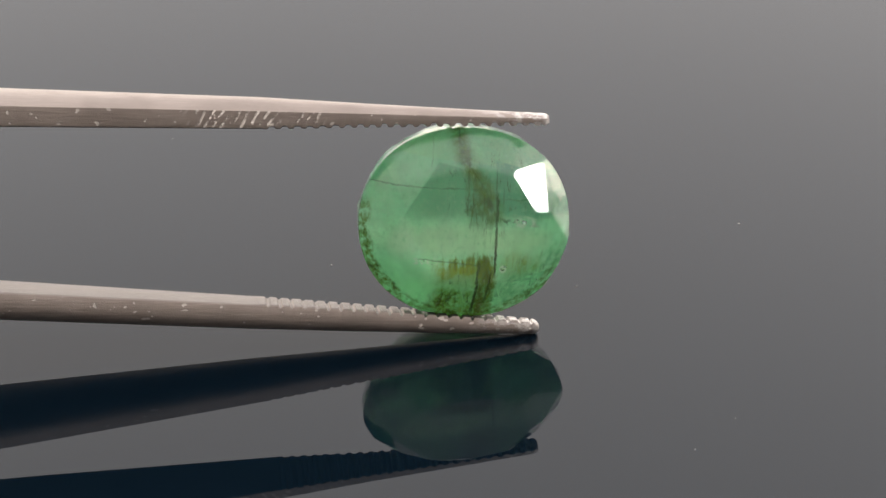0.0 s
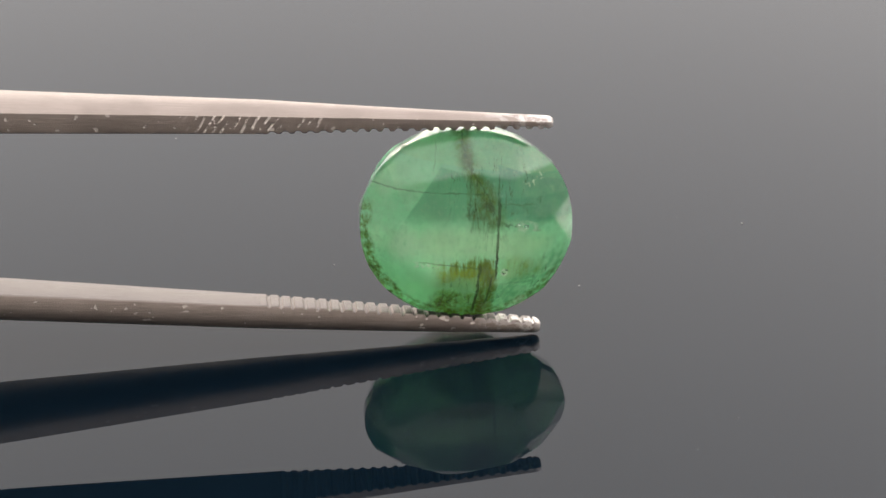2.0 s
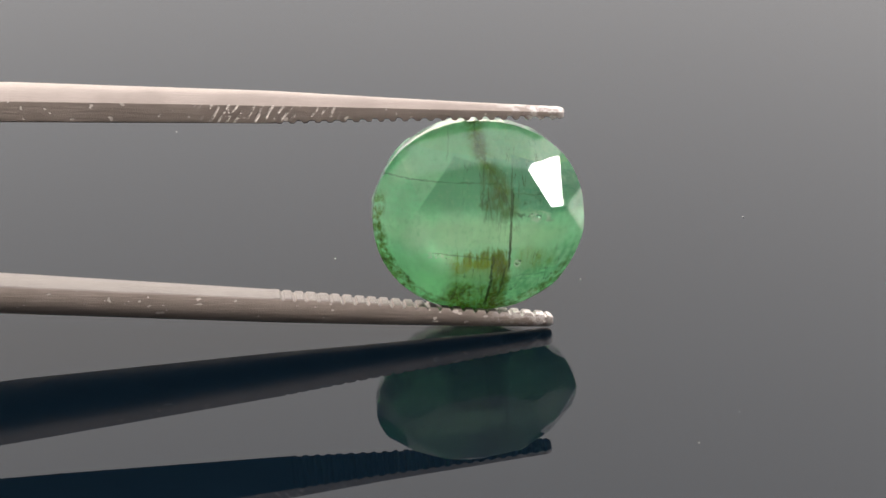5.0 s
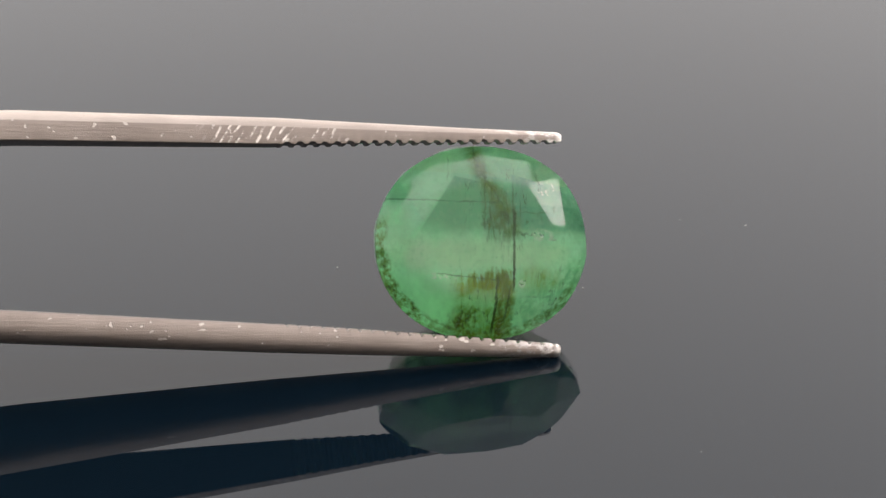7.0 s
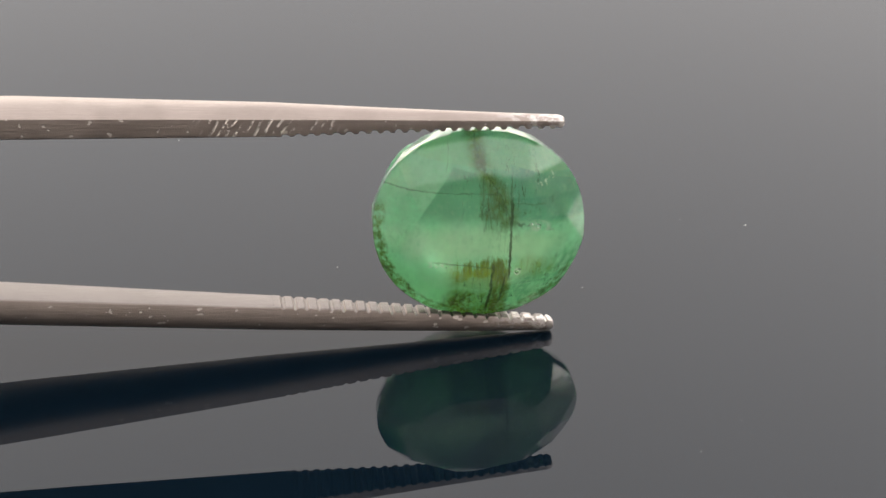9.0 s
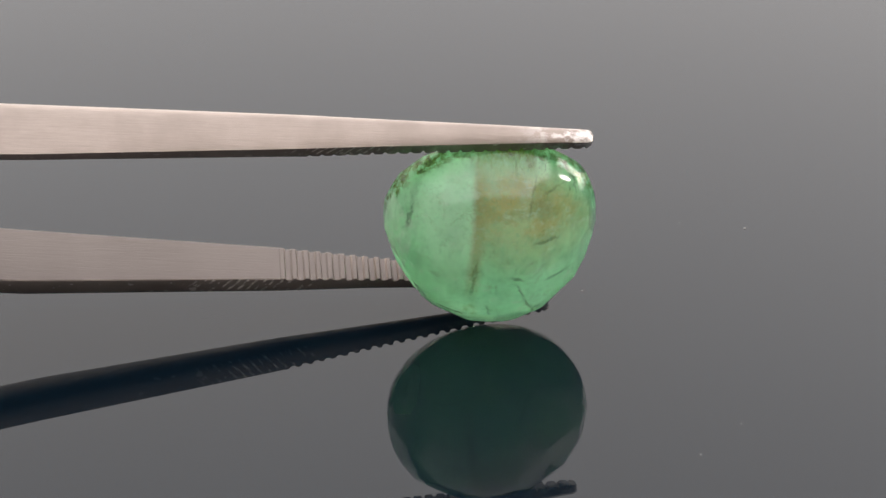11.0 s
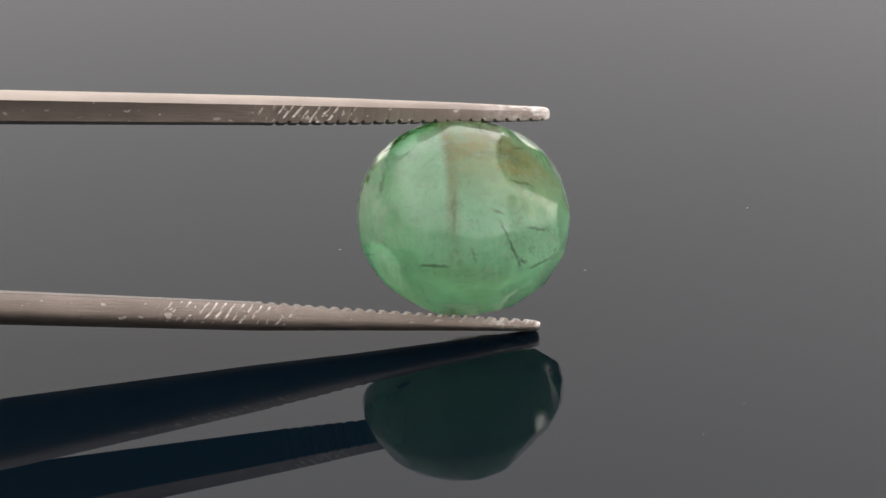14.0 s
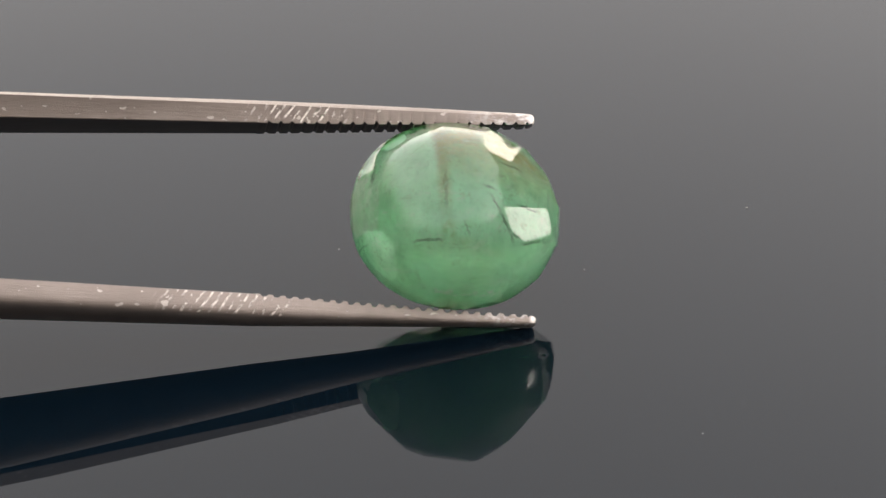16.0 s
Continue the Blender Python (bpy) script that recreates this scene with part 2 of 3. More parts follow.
    dark = most(dark, mul(line(n.x, level(0.02), 1.45, 1.2, 3.2, 0.045, hair), 0.4))
    dark = most(dark, mul(line(n.x, n.z, -2.55, 1.4, 3.6, 0.05, hair), 0.35))
    dark = most(dark, mul(line(n.x, level(0.14), 0.66, 1.25, 3.6, 0.13, tiny), step(fine, 0.44, 0.56), 0.8))
    needles = n.noise(1.1, 4, 0.6, (3.4, 1, 0.35), (3, 1, 2))
    thread = step(do("ABSOLUTE", do("SUBTRACT", needles, 0.5)), 0.006, 0.022, 1.0, 0.0)
    where = most(blob(0.9, 1.8, 2.0, 2.0, wob, 0.5), blob(0.3, -3.2, 1.9, 1.4, wob, 0.5), blob(3.2, -2.4, 1.1, 1.1, wob, 0.5))
    dark = most(dark, mul(thread, where, step(n.noise(1.4, 3), 0.46, 0.58, 0.0, 0.9)))
    dark = mul(dark, ahead)
    # stained chips along the rim
    round_x, round_z = do("DIVIDE", n.x, 5.09), do("DIVIDE", n.z, 4.62)
    out = do("SQRT", do("ADD", mul(round_x, round_x), mul(round_z, round_z)))
    rim = step(do("ADD", out, mul(do("ADD", tiny, mul(wob, 0.25)), 0.12)), 0.885, 0.93)
    rim = mul(rim, step(n.y, 0.5, 0.9, 1.0, 0.0), most(mul(step(n.x, -3.2, -2.2, 1.0, 0.0), step(n.z, 0.6, 1.4, 1.0, 0.0)), mul(step(n.z, -2.6, -1.4, 1.0, 0.0), 0.7)))
    col = mix(mul(rim, step(fine, 0.38, 0.58)), col, (0.17, 0.25, 0.012))
    dark = most(dark, mul(rim, step(fine, 0.56, 0.62), 0.85))

    # ---- the back: tan top, green foot, a seam and short cracks ----
    col = mix(mul(behind, step(mist, 0.35, 0.65, 0.6, 0.95)), col, (0.58, 1.0, 0.72))
    teal = mul(blob(0.8, 1.4, 2.2, 1.6, wob, 0.7), behind)
    col = mix(mul(teal, 0.22), col, (0.36, 0.80, 0.56))
    tan = mul(step(do("ADD", level(-0.10), wob), -2.9, 0.2, 1.0, 0.0), step(do("ADD", n.x, mul(tiny, 0.6)), -1.65, -1.35), behind)
    col = mix(mul(tan, step(cloud, 0.35, 0.62, 0.65, 0.98)), col, (0.62, 0.52, 0.23))
    grey = mul(step(do("ADD", n.z, wob), -1.0, 1.2, 1.0, 0.0), step(n.x, -1.5, -1.3, 1.0, 0.0), behind)
    col = mix(mul(grey, 0.5), col, (0.78, 0.95, 0.80))
    band = mul(step(do("ABSOLUTE", do("ADD", do("ADD", n.x, 1.25), mul(tiny, 0.5))), 0.05, 0.50, 1.0, 0.0), step(n.z, -0.2, 1.6, 1.0, 0.0), behind)
    col = mix(mul(band, step(fine, 0.3, 0.6, 0.35, 0.7)), col, (0.44, 0.38, 0.18))
    arc = do("SUBTRACT", n.z, mul(n.x, n.x, 0.05))
    arcs = most(line(n.x, arc, -2.9, -1.2, 3.0, 0.30, wob), line(n.x, arc, -3.7, -1.2, 2.6, 0.2, wob))
    col = mix(mul(arcs, behind, 0.40), col, (0.36, 0.33, 0.15))
    smear = mul(most(blob(-0.9, 2.6, 1.6, 0.32, wob, 0.6), blob(-1.1, 2.1, 0.3, 0.75, wob, 0.6), blob(0.7, 2.75, 0.8, 0.22, wob, 0.6)), behind)
    col = mix(mul(smear, step(fine, 0.28, 0.70), 0.7), col, (0.26, 0.36, 0.05))
    # inner reflection in the left facet, painted as a pale strip
    strip = mul(step(do("ADD", n.x, mul(tiny, 0.15)), -4.10, -4.02, 1.0, 0.0), plane(0, 1, -1.3, 0.1), plane(0, -1, -1.5, 0.1), step(n.y, 0.1, 0.5))
    col = mix(mul(strip, step(streak, 0.3, 0.6, 0.5, 0.95)), col, (0.93, 0.99, 0.94))
    green = mul(step(do("ADD", n.x, mul(n.z, -0.3)), -3.6, -2.8, 1.0, 0.0), behind)
    col = mix(mul(green, step(fine, 0.35, 0.6, 0.2, 0.6)), col, (0.50, 0.96, 0.62))
    # lower back painted brighter, for light that comes from within
    low = mul(step(do("ADD", n.z, wob), 1.6, 3.2), behind)
    col = mix(mul(low, step(fine, 0.3, 0.6, 0.5, 0.9)), col, (0.66, 1.0, 0.74))
    back = mul(line(n.z, slope(0.28), -4.72, -3.7, -2.1, 0.176, tiny), 0.9)
    back = most(back, mul(line(n.z, slope(-0.55), 0.75, 0.0, 2.5, 0.108, tiny), 0.9))
    back = most(back, mul(line(n.x, level(-0.3), 1.35, 1.4, 2.5, 0.095, tiny), 0.8))
    back = most(back, mul(line(n.x, level(-0.08), 0.25, 2.0, 3.6, 0.095, tiny), 0.7))
    back = most(back, mul(line(n.x, level(0.35), 3.1, 2.2, 4.2, 0.108, tiny), 0.7))
    back = most(back, mul(line(n.x, n.z, 2.35, -2.8, -1.1, 0.081, hair), 0.85))
    back = most(back, mul(line(n.x, level(-0.3), -0.45, 0.3, 1.3, 0.095, hair), 0.7))
    back = most(back, mul(line(n.z, n.x, -1.2, -1.2, 1.1, 0.108, tiny), 0.45))
    back = most(back, mul(line(n.z, slope(-0.4), -1.0, 1.3, 2.3, 0.095, tiny), 0.6))
    back = most(back, mul(line(n.z, slope(0.10), -4.35, -2.6, -0.6, 0.09, tiny), 0.7))
    back = most(back, mul(line(n.x, level(-0.15), -1.9, 1.2, 2.9, 0.08, tiny), 0.6))
    back = most(back, mul(line(n.x, level(0.12), -3.0, 1.6, 3.4, 0.08, tiny), 0.6))
    back = most(back, mul(line(n.z, slope(0.25), 0.35, -4.2, -2.6, 0.09, tiny), 0.6))
    dark = most(dark, mul(back, behind, 0.78))
    dark = mul(dark, step(n.noise(1.3, 3), 0.30, 0.5, 0.35, 1.0))

    # fine veins through the back
    web = n.noise(0.55, 5, 0.6, (1.0, 1, 1.3), (11, 4, 2), 0.4)
    vein = mul(step(do("ABSOLUTE", do("SUBTRACT", web, 0.5)), 0.003, 0.014, 1.0, 0.0), step(cloud, 0.42, 0.58), behind)
    col = mix(mul(vein, 0.35), col, (0.22, 0.30, 0.10))
    lace = n.noise(1.3, 5, 0.7, (0.6, 1, 1.5), (3, 9, 7))
    col = mix(mul(step(lace, 0.52, 0.68), behind, 0.28), col, (0.34, 0.66, 0.38))
    col = mix(mul(step(lace, 0.46, 0.32), behind, 0.45), col, (0.84, 0.98, 0.86))
    # fine clouding
    speck = n.noise(4.0, 5, 0.7, (1.1, 1, 0.9), (8, 3, 4))
    col = mix(step(speck, 0.50, 0.70, 0.0, 0.34), col, (0.20, 0.52, 0.34))
    col = mix(step(speck, 0.46, 0.32, 0.0, 0.20), col, (0.80, 0.98, 0.84))
    col = mix(mul(dark, 0.93), col, (0.035, 0.05, 0.006))
    # specular glints, painted as near-white patches of colour
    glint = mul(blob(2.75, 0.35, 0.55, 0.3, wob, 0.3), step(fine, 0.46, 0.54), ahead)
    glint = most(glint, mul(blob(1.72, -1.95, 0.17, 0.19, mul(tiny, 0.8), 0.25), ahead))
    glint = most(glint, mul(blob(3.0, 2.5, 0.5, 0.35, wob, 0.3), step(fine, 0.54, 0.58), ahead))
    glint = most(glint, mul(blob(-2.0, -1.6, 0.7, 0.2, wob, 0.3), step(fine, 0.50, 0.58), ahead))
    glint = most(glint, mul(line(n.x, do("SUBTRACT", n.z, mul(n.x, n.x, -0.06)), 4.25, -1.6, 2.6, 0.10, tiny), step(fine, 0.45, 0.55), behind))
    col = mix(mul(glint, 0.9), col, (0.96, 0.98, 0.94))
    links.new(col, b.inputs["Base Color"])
    b.inputs["Roughness"].default_value = 0.6
    b.inputs["Specular IOR Level"].default_value = 0.0
    links.new(n.bump(do("ADD", fine, mul(dark, -1.0)), 0.25, 0.00005), b.inputs["Normal"])
    glow = nodes.new("ShaderNodeBsdfTranslucent")
    links.new(col, glow.inputs["Color"])
    both = nodes.new("ShaderNodeMixShader")
    links.new(step(n.y, 0.5, 1.9, 0.88, 0.58), both.inputs[0])
    links.new(b.outputs[0], both.inputs[1])
    links.new(glow.outputs[0], both.inputs[2])
    thin = nodes.new("ShaderNodeBsdfTransparent")
    links.new(mix(0.35, col, (0.75, 0.96, 0.84)), thin.inputs["Color"])
    depth = nodes.new("ShaderNodeMixShader")
    links.new(step(n.noise(0.5, 4), 0.35, 0.65, 0.10, 0.28), depth.inputs[0])
    links.new(both.outputs[0], depth.inputs[1])
    links.new(thin.outputs[0], depth.inputs[2])
    links.new(depth.outputs[0], nodes["Material Output"].inputs["Surface"])
    return m


def flake_material():
    m, nodes, links, b = material("glint_flake")
    n = Net(m.node_tree)
    links.new(n.mix(n.noise(12), (0.80, 0.88, 0.80), (0.95, 0.97, 0.94)), b.inputs["Base Color"])
    b.inputs["Metallic"].default_value, b.inputs["Roughness"].default_value = 1.0, 0.25
    return m


def dust_material():
    m, nodes, links, b = material("pale_dust")
    n = Net(m.node_tree)
    links.new(n.mix(n.noise(30), (0.3, 0.3, 0.29), (0.5, 0.5, 0.48)), b.inputs["Base Color"])
    b.inputs["Roughness"].default_value = 0.9
    return m


def grey_material(name, dark, light):
    m, nodes, links, b = material(name)
    n = Net(m.node_tree)
    links.new(n.mix(n.noise(0.02, 6), dark, light), b.inputs["Base Color"])
    b.inputs["Roughness"].default_value = 0.9
    links.new(n.bump(n.noise(0.3, 5), 0.3, 0.001), b.inputs["Normal"])
    return m


PALE = grey_material("pale_plaster", (0.50, 0.48, 0.45), (0.62, 0.60, 0.57))
GREY = grey_material("grey_plaster", (0.13, 0.12, 0.115), (0.20, 0.185, 0.175))
LIGHT_GREY = grey_material("light_grey_plaster", (0.40, 0.385, 0.365), (0.50, 0.48, 0.46))
PLATE, STEEL, CLOUD, DUST = plate_material(), steel_material(), cloud_material(), dust_material()
FLAKE = flake_material()
CLEAR, WORN = clear_material("clear_emerald", 0.03), clear_material("worn_emerald", 0.13)


def part(name, bm, mat, parent=None, label="", smooth=None):
    """Links a bmesh as one mesh object, under its thing if one is given."""
    me = bpy.data.meshes.new(name)
    bm.normal_update()
    if smooth is not None:
        for f in bm.faces:
            f.smooth = True
        for e in bm.edges:
            e.smooth = len(e.link_faces) == 2 and e.calc_face_angle(0) < radians(smooth)
    bm.to_mesh(me)
    bm.free()
    me.materials.append(mat)
    ob = new(name, me)
    ob.parent = parent
    return tagged(ob, label)


# ---- the plate ----
def plate():
    bm = bmesh.new()
    bmesh.ops.create_cube(bm, size=1, matrix=Matrix.Translation((0, 0.15, -0.005)) @ Matrix.Diagonal((1.2, 0.9, 0.01, 1)))
    bmesh.ops.bevel(bm, geom=bm.edges[:], offset=0.0015, segments=3, affect="EDGES", profile=0.5)
    ob = part("table_top", bm, PLATE)
    return tagged(ob, "navy black polished gloss plate lying flat", "table top", kind="structure")


def ground():
    bm = bmesh.new()
    bmesh.ops.create_cube(bm, size=1, matrix=Matrix.Translation((0, 0, -0.06)) @ Matrix.Diagonal((60, 60, 0.1, 1)))
    tagged(part("ground", bm, GREY), "plain grey ground under the plate", "ground", kind="structure")


def slab(name, label, category, mat, lo, hi):
    bm = bmesh.new()
    mid, size = [(a + b) / 2 for a, b in zip(lo, hi)], [b - a for a, b in zip(lo, hi)]
    bmesh.ops.create_cube(bm, size=1, matrix=Matrix.Translation(mid) @ Matrix.Diagonal((*size, 1)))
    return tagged(part(name, bm, mat), label, category, kind="structure")


def unseen_walls():
    """Unseen walls added to shape light and reflections; the far side and all above are open to the sky."""
    slab("baffle_south", "unseen grey wall added to dim what faces the camera", "wall", LIGHT_GREY, (-1.6, -1.32, -0.01), (1.6, -1.2, 1.1))
    slab("baffle_west", "unseen pale wall added to block western sky", "wall", PALE, (-1.72, -1.32, -0.01), (-1.6, 2.2, 1.45))
    slab("baffle_north_east", "unseen grey wall beyond a gap, added to block sky", "wall", GREY, (1.6, 0.85, -0.01), (1.72, 3.4, 1.6))
    # added wall: its opening lets the sun flash in chosen facets only
    bm = bmesh.new()
    for lo, hi in (((-1.32, -0.01), (-0.14, 1.0)), ((-0.14, -0.01), (0.20, 0.40)), ((-0.14, 0.72), (0.20, 1.0)), ((0.20, -0.01), (0.4, 1.0))):
        mid = ((1.66, (lo[0] + hi[0]) / 2, (lo[1] + hi[1]) / 2))
        bmesh.ops.create_cube(bm, size=1, matrix=Matrix.Translation(mid) @ Matrix.Diagonal((0.12, hi[0] - lo[0], hi[1] - lo[1], 1)))
    tagged(part("baffle_east", bm, PALE), "unseen pale wall added to block sky, with a small square opening", "wall", kind="structure")


# ---- the tweezers ----
def curve(x, knots):
    """A smooth value at x between knots (x, value)."""
    xs, vs = [k[0] for k in knots], [k[1] for k in knots]
    if x <= xs[0]:
        return vs[0]
    for (a, p), (b, q) in zip(knots, knots[1:]):
        if x <= b:
            u = (x - a) / (b - a)
            return p + (q - p) * u
    return vs[-1]


TIP = 3.72
MIDLINE = {1: [(-112, 0.75), (-80, 2.6), (-50, 4.3), (-22, 5.19), (TIP, 5.10)],
           -1: [(-112, 0.75), (-80, 1.8), (-50, 3.0), (-22, 4.07), (TIP, 5.11)]}
THICK = {1: [(-112, 1.5), (-22, 1.52), (-10, 1.32), (-5.5, 1.02), (-0.6, 0.72), (TIP, 0.50)],
         -1: [(-112, 1.5), (-22, 1.52), (-10, 1.34), (-5.5, 1.18), (-0.6, 0.93), (TIP, 0.62)]}
WIDE = [(-112, 8.0), (-60, 4.5), (-22, 2.45), (-10, 1.75), (-5.5, 1.35), (-0.6, 1.05), (TIP, 0.78)]
TEETH_STEP = 0.585


def arm(side, parent, seed):
    """One arm: a tapered bar with rounded edges, whose inner face carries cross teeth near its tip. side: 1 or -1."""
    rng = random.Random(seed)
    xs = [-112 + 3.0 * i for i in range(34)]
    x = -10.2
    xs = [v for v in xs if v < x] + [x]
    heights = {}
    while x < TIP - 0.35:
        pitch = TEETH_STEP * rng.uniform(0.94, 1.06)
        deep = (0.15 if side > 0 else 0.13) * rng.uniform(0.8, 1.15) * (1.0 if x > -7.4 else 0.65)
        shape = ((0.03, 0.3), (0.10, 0.0), (0.38, 0.0), (0.44, 0.15), (0.54, 0.9), (0.74, 1.0), (0.94, 0.8)) if side > 0 else \
                ((0.02, 0.2), (0.07, 0.0), (0.62, 0.0), (0.68, 0.2), (0.76, 1.0), (0.86, 1.0), (0.96, 0.7))
        for u, h in shape:
            v = x + 0.3 + u * pitch
            if v < TIP - 0.08:
                xs.append(v)
                heights[v] = -deep * h
        x += pitch
    xs = [v for v in xs if v < TIP - 0.32] + [TIP - 0.3, TIP - 0.22, TIP - 0.14, TIP - 0.07, TIP - 0.03, TIP]
    bm = bmesh.new()
    rings = []
    for x in xs:
        t, w, c = curve(x, THICK[side]) / 2, curve(x, WIDE) / 2, curve(x, MIDLINE[side])
        if x > TIP - 0.3:
            k = math.sqrt(max(0.0, 1 - ((x - TIP + 0.3) / 0.33) ** 2))
            t, w = t * (0.35 + 0.65 * k), w * (0.35 + 0.65 * k)
        outer, inner = t, -t
        extra = curve(x, [(-22, 0.55), (-5, 0.08), (2, 0.0)]) if side > 0 else curve(x, [(-22, 0.62), (-5, 0.22), (2, 0.0)])
        near = curve(x, [(-22, 0.25), (-5, 0.05), (2, 0.0)]) if side > 0 else 0.0
        if x in heights:
            inner = -t - 0.02 - heights[x]
        ri = min(t, w) * 0.16
        ring = []
        low = 0.50 if side > 0 else 0.38
        shoulder = -t + low * (outer + t)
        under = extra if side > 0 else extra * 0.2
        ring.append((w + under, inner + ri))
        for i in range(17):
            c1, s1 = math.cos(radians(180.0 * i / 16)), math.sin(radians(180.0 * i / 16))
            reach = w + extra if c1 > 0 else w + near
            if c1 * side < -1e-6:
                ridge = -t + 0.64 * (outer + t)
                ring.append((reach * c1, ridge + (outer * 1.02 - ridge) * s1 * s1))
            else:
                ring.append((math.copysign(reach * abs(c1) ** (2 / 2.4), c1), shoulder + 1.03 * (outer - shoulder) * max(0.0, s1) ** (2 / 2.4)))
        ring.append((-w - near, inner + ri))
        for sy, a0 in ((-1, 180), (1, 270)):
            for i in range(1, 4):
                a = radians(a0 + 30 * i)
                if sy < 0 or i < 3:
                    ring.append((sy * (w - ri) + (under if sy > 0 else -near) + ri * math.cos(a), inner + ri + ri * math.sin(a)))
        ring = [bm.verts.new((x * MM, p * MM, side * (c + q) * MM)) for p, q in ring]
        rings.append(ring)
    for a, b in zip(rings, rings[1:]):
        for i in range(24):
            j = (i + 1) % 24
            bm.faces.new((a[i], a[j], b[j], b[i]))
    bm.faces.new(rings[0][::-1]), bm.faces.new(rings[-1])
    bmesh.ops.recalc_face_normals(bm, faces=bm.faces[:])
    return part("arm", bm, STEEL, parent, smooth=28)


def tweezers():
    ob = tagged(new("tweezers"), "worn brushed steel tweezers with toothed tips gripping a stone", "tweezers")
    arm(1, ob, 5), arm(-1, ob, 9)
    return ob


# ---- the stone ----
HALF_W, HALF_H = 5.09, 4.62


def ring(bm, n, r, y, turn=0.0, jit=0.0, seed=3, up=0.0):
    rng = random.Random(seed)
    out = []
    for i in range(n):
        a = radians(turn + 360.0 * i / n)
        k = r * (1 + rng.uniform(-jit, jit))
        k *= (abs(math.cos(a)) ** 2.12 + abs(math.sin(a)) ** 2.12) ** (-1 / 2.12)
        out.append(bm.verts.new((k * HALF_W * math.cos(a) * MM, (y + rng.uniform(-jit, jit)) * MM, (up + k * HALF_H * math.sin(a)) * MM)))
    return out


AROUND, LEAN = 64, 0.25
CROWN = []
# broad flat facets on the dome: the way that each faces, and how far out it lies
FLATS = ((0.449, 0.628, -0.636, 4.17), (0.56, 0.62, -0.55, 4.22), (0.46, 0.70, -0.545, 4.245), (0.47, 0.765, -0.44, 4.345), (0.455, 0.831, -0.32, 4.455),
         (0.57, 0.79, -0.22, 4.43), (0.60, 0.793, -0.10, 4.575), (0.80, 0.58, -0.15, 4.77), (-0.80, 0.60, 0.0, 4.93))
SHOULDER = ((0.04, 4.55), (-0.36, 4.75), (0.42, 4.62), (0.66, 4.80))


def cut_stone():
    """The stone as it is cut: an oval rough, ground plane by plane. Gives its faces as one bmesh."""
    rng = random.Random(11)
    bm = bmesh.new()
    front, back = ring(bm, AROUND, 1.0, -1.62), ring(bm, AROUND, 1.0, 5.2)
    bm.faces.new(front), bm.faces.new(back[::-1])
    for i in range(AROUND):
        j = (i + 1) % AROUND
        bm.faces.new((front[j], front[i], back[i], back[j]))

    CROWN.clear()

    def grind(point, normal):
        if normal.y < 0:
            CROWN.append((Vector(point) * MM, Vector(normal).normalized()))
        geom = bm.verts[:] + bm.edges[:] + bm.faces[:]
        res = bmesh.ops.bisect_plane(bm, geom=geom, dist=1e-7, plane_co=Vector(point) * MM, plane_no=normal, clear_outer=True)
        edges = [e for e in res["geom_cut"] if isinstance(e, bmesh.types.BMEdge)]
        bmesh.ops.contextual_create(bm, geom=edges)

    def oval(phi):
        k = (abs(math.cos(phi)) ** 2.12 + abs(math.sin(phi)) ** 2.12) ** (-1 / 2.12)
        n = Vector((math.cos(phi) / HALF_W, 0, math.sin(phi) / HALF_H)).normalized()
        return Vector((k * HALF_W * math.cos(phi), 0, k * HALF_H * math.sin(phi))), n

    # crown: eight mains, sixteen by the girdle, eight stars
    def crown_facet(phi, slope, r, y):
        p, out = oval(radians(phi))
        a = radians(slope)
        grind(p * r + Vector((0, y, 0)), Vector((0, -math.cos(a), 0)) + out * math.sin(a))

    MAINS = ((30.5, 36.5, 0.2), (-8, 31, 0.36), (-55, 36, 0.15), (-100, 37, 0.12), (-145, 40, 0.15), (170, 43, 0.15), (125, 42, 0.12), (79, 41, 0.12))
    for phi, slope, high in MAINS:
        crown_facet(phi, slope, 1.0, -high)

    def on_main(k, x, z):
        """The point of a main facet at x, z."""
        phi, slope, high = MAINS[k]
        p, out = oval(radians(phi))
        return Vector((x, -high + (out.x * (x - p.x) + out.z * (z - p.z)) * math.tan(radians(slope)), z))

    def half(p, q, rim_x, rim_z, rim_y=-0.04):
        """A half facet between an edge p, q of a main facet and the girdle."""
        n = (q - p).cross(Vector((rim_x, rim_y, rim_z)) - p).normalized()
        grind(p, n if n.y < 0 else -n)

    half(on_main(0, 3.68, 2.93), on_main(0, 3.86, 0.85), 4.74, 1.72)
    half(on_main(1, 3.86, 0.98), on_main(1, 4.86, -0.45), 5.06, 0.55)
    half(on_main(1, 3.58, -1.82), on_main(1, 4.80, -0.66), 4.62, -2.05)
    for i in range(16):
        turn, slope = rng.uniform(-3, 3), rng.uniform(-1.5, 1.5)
        if i not in (0, 1, 14, 15):
            crown_facet(11.25 + 22.5 * i + turn, 46 + slope, 1.0, -0.10)
    for phi in (102, 147, 192, 237, 283):
        crown_facet(phi + rng.uniform(-2, 2), 26 + rng.uniform(-1.5, 1.5), 0.85, -1.06)
    # pavilion: rows of facets that touch a dome
    for count, turn, slope in ((16, 5, 74), (14, 14, 60), (12, 0, 46), (10, 16, 33), (7, 5, 19)):
        for i in range(count):
            phi, a = radians(turn + 360.0 * i / count + rng.uniform(-4, 4)), radians(slope + rng.uniform(-2.5, 2.5))
            n = Vector((math.sin(a) * math.cos(phi), math.cos(a), math.sin(a) * math.sin(phi)))
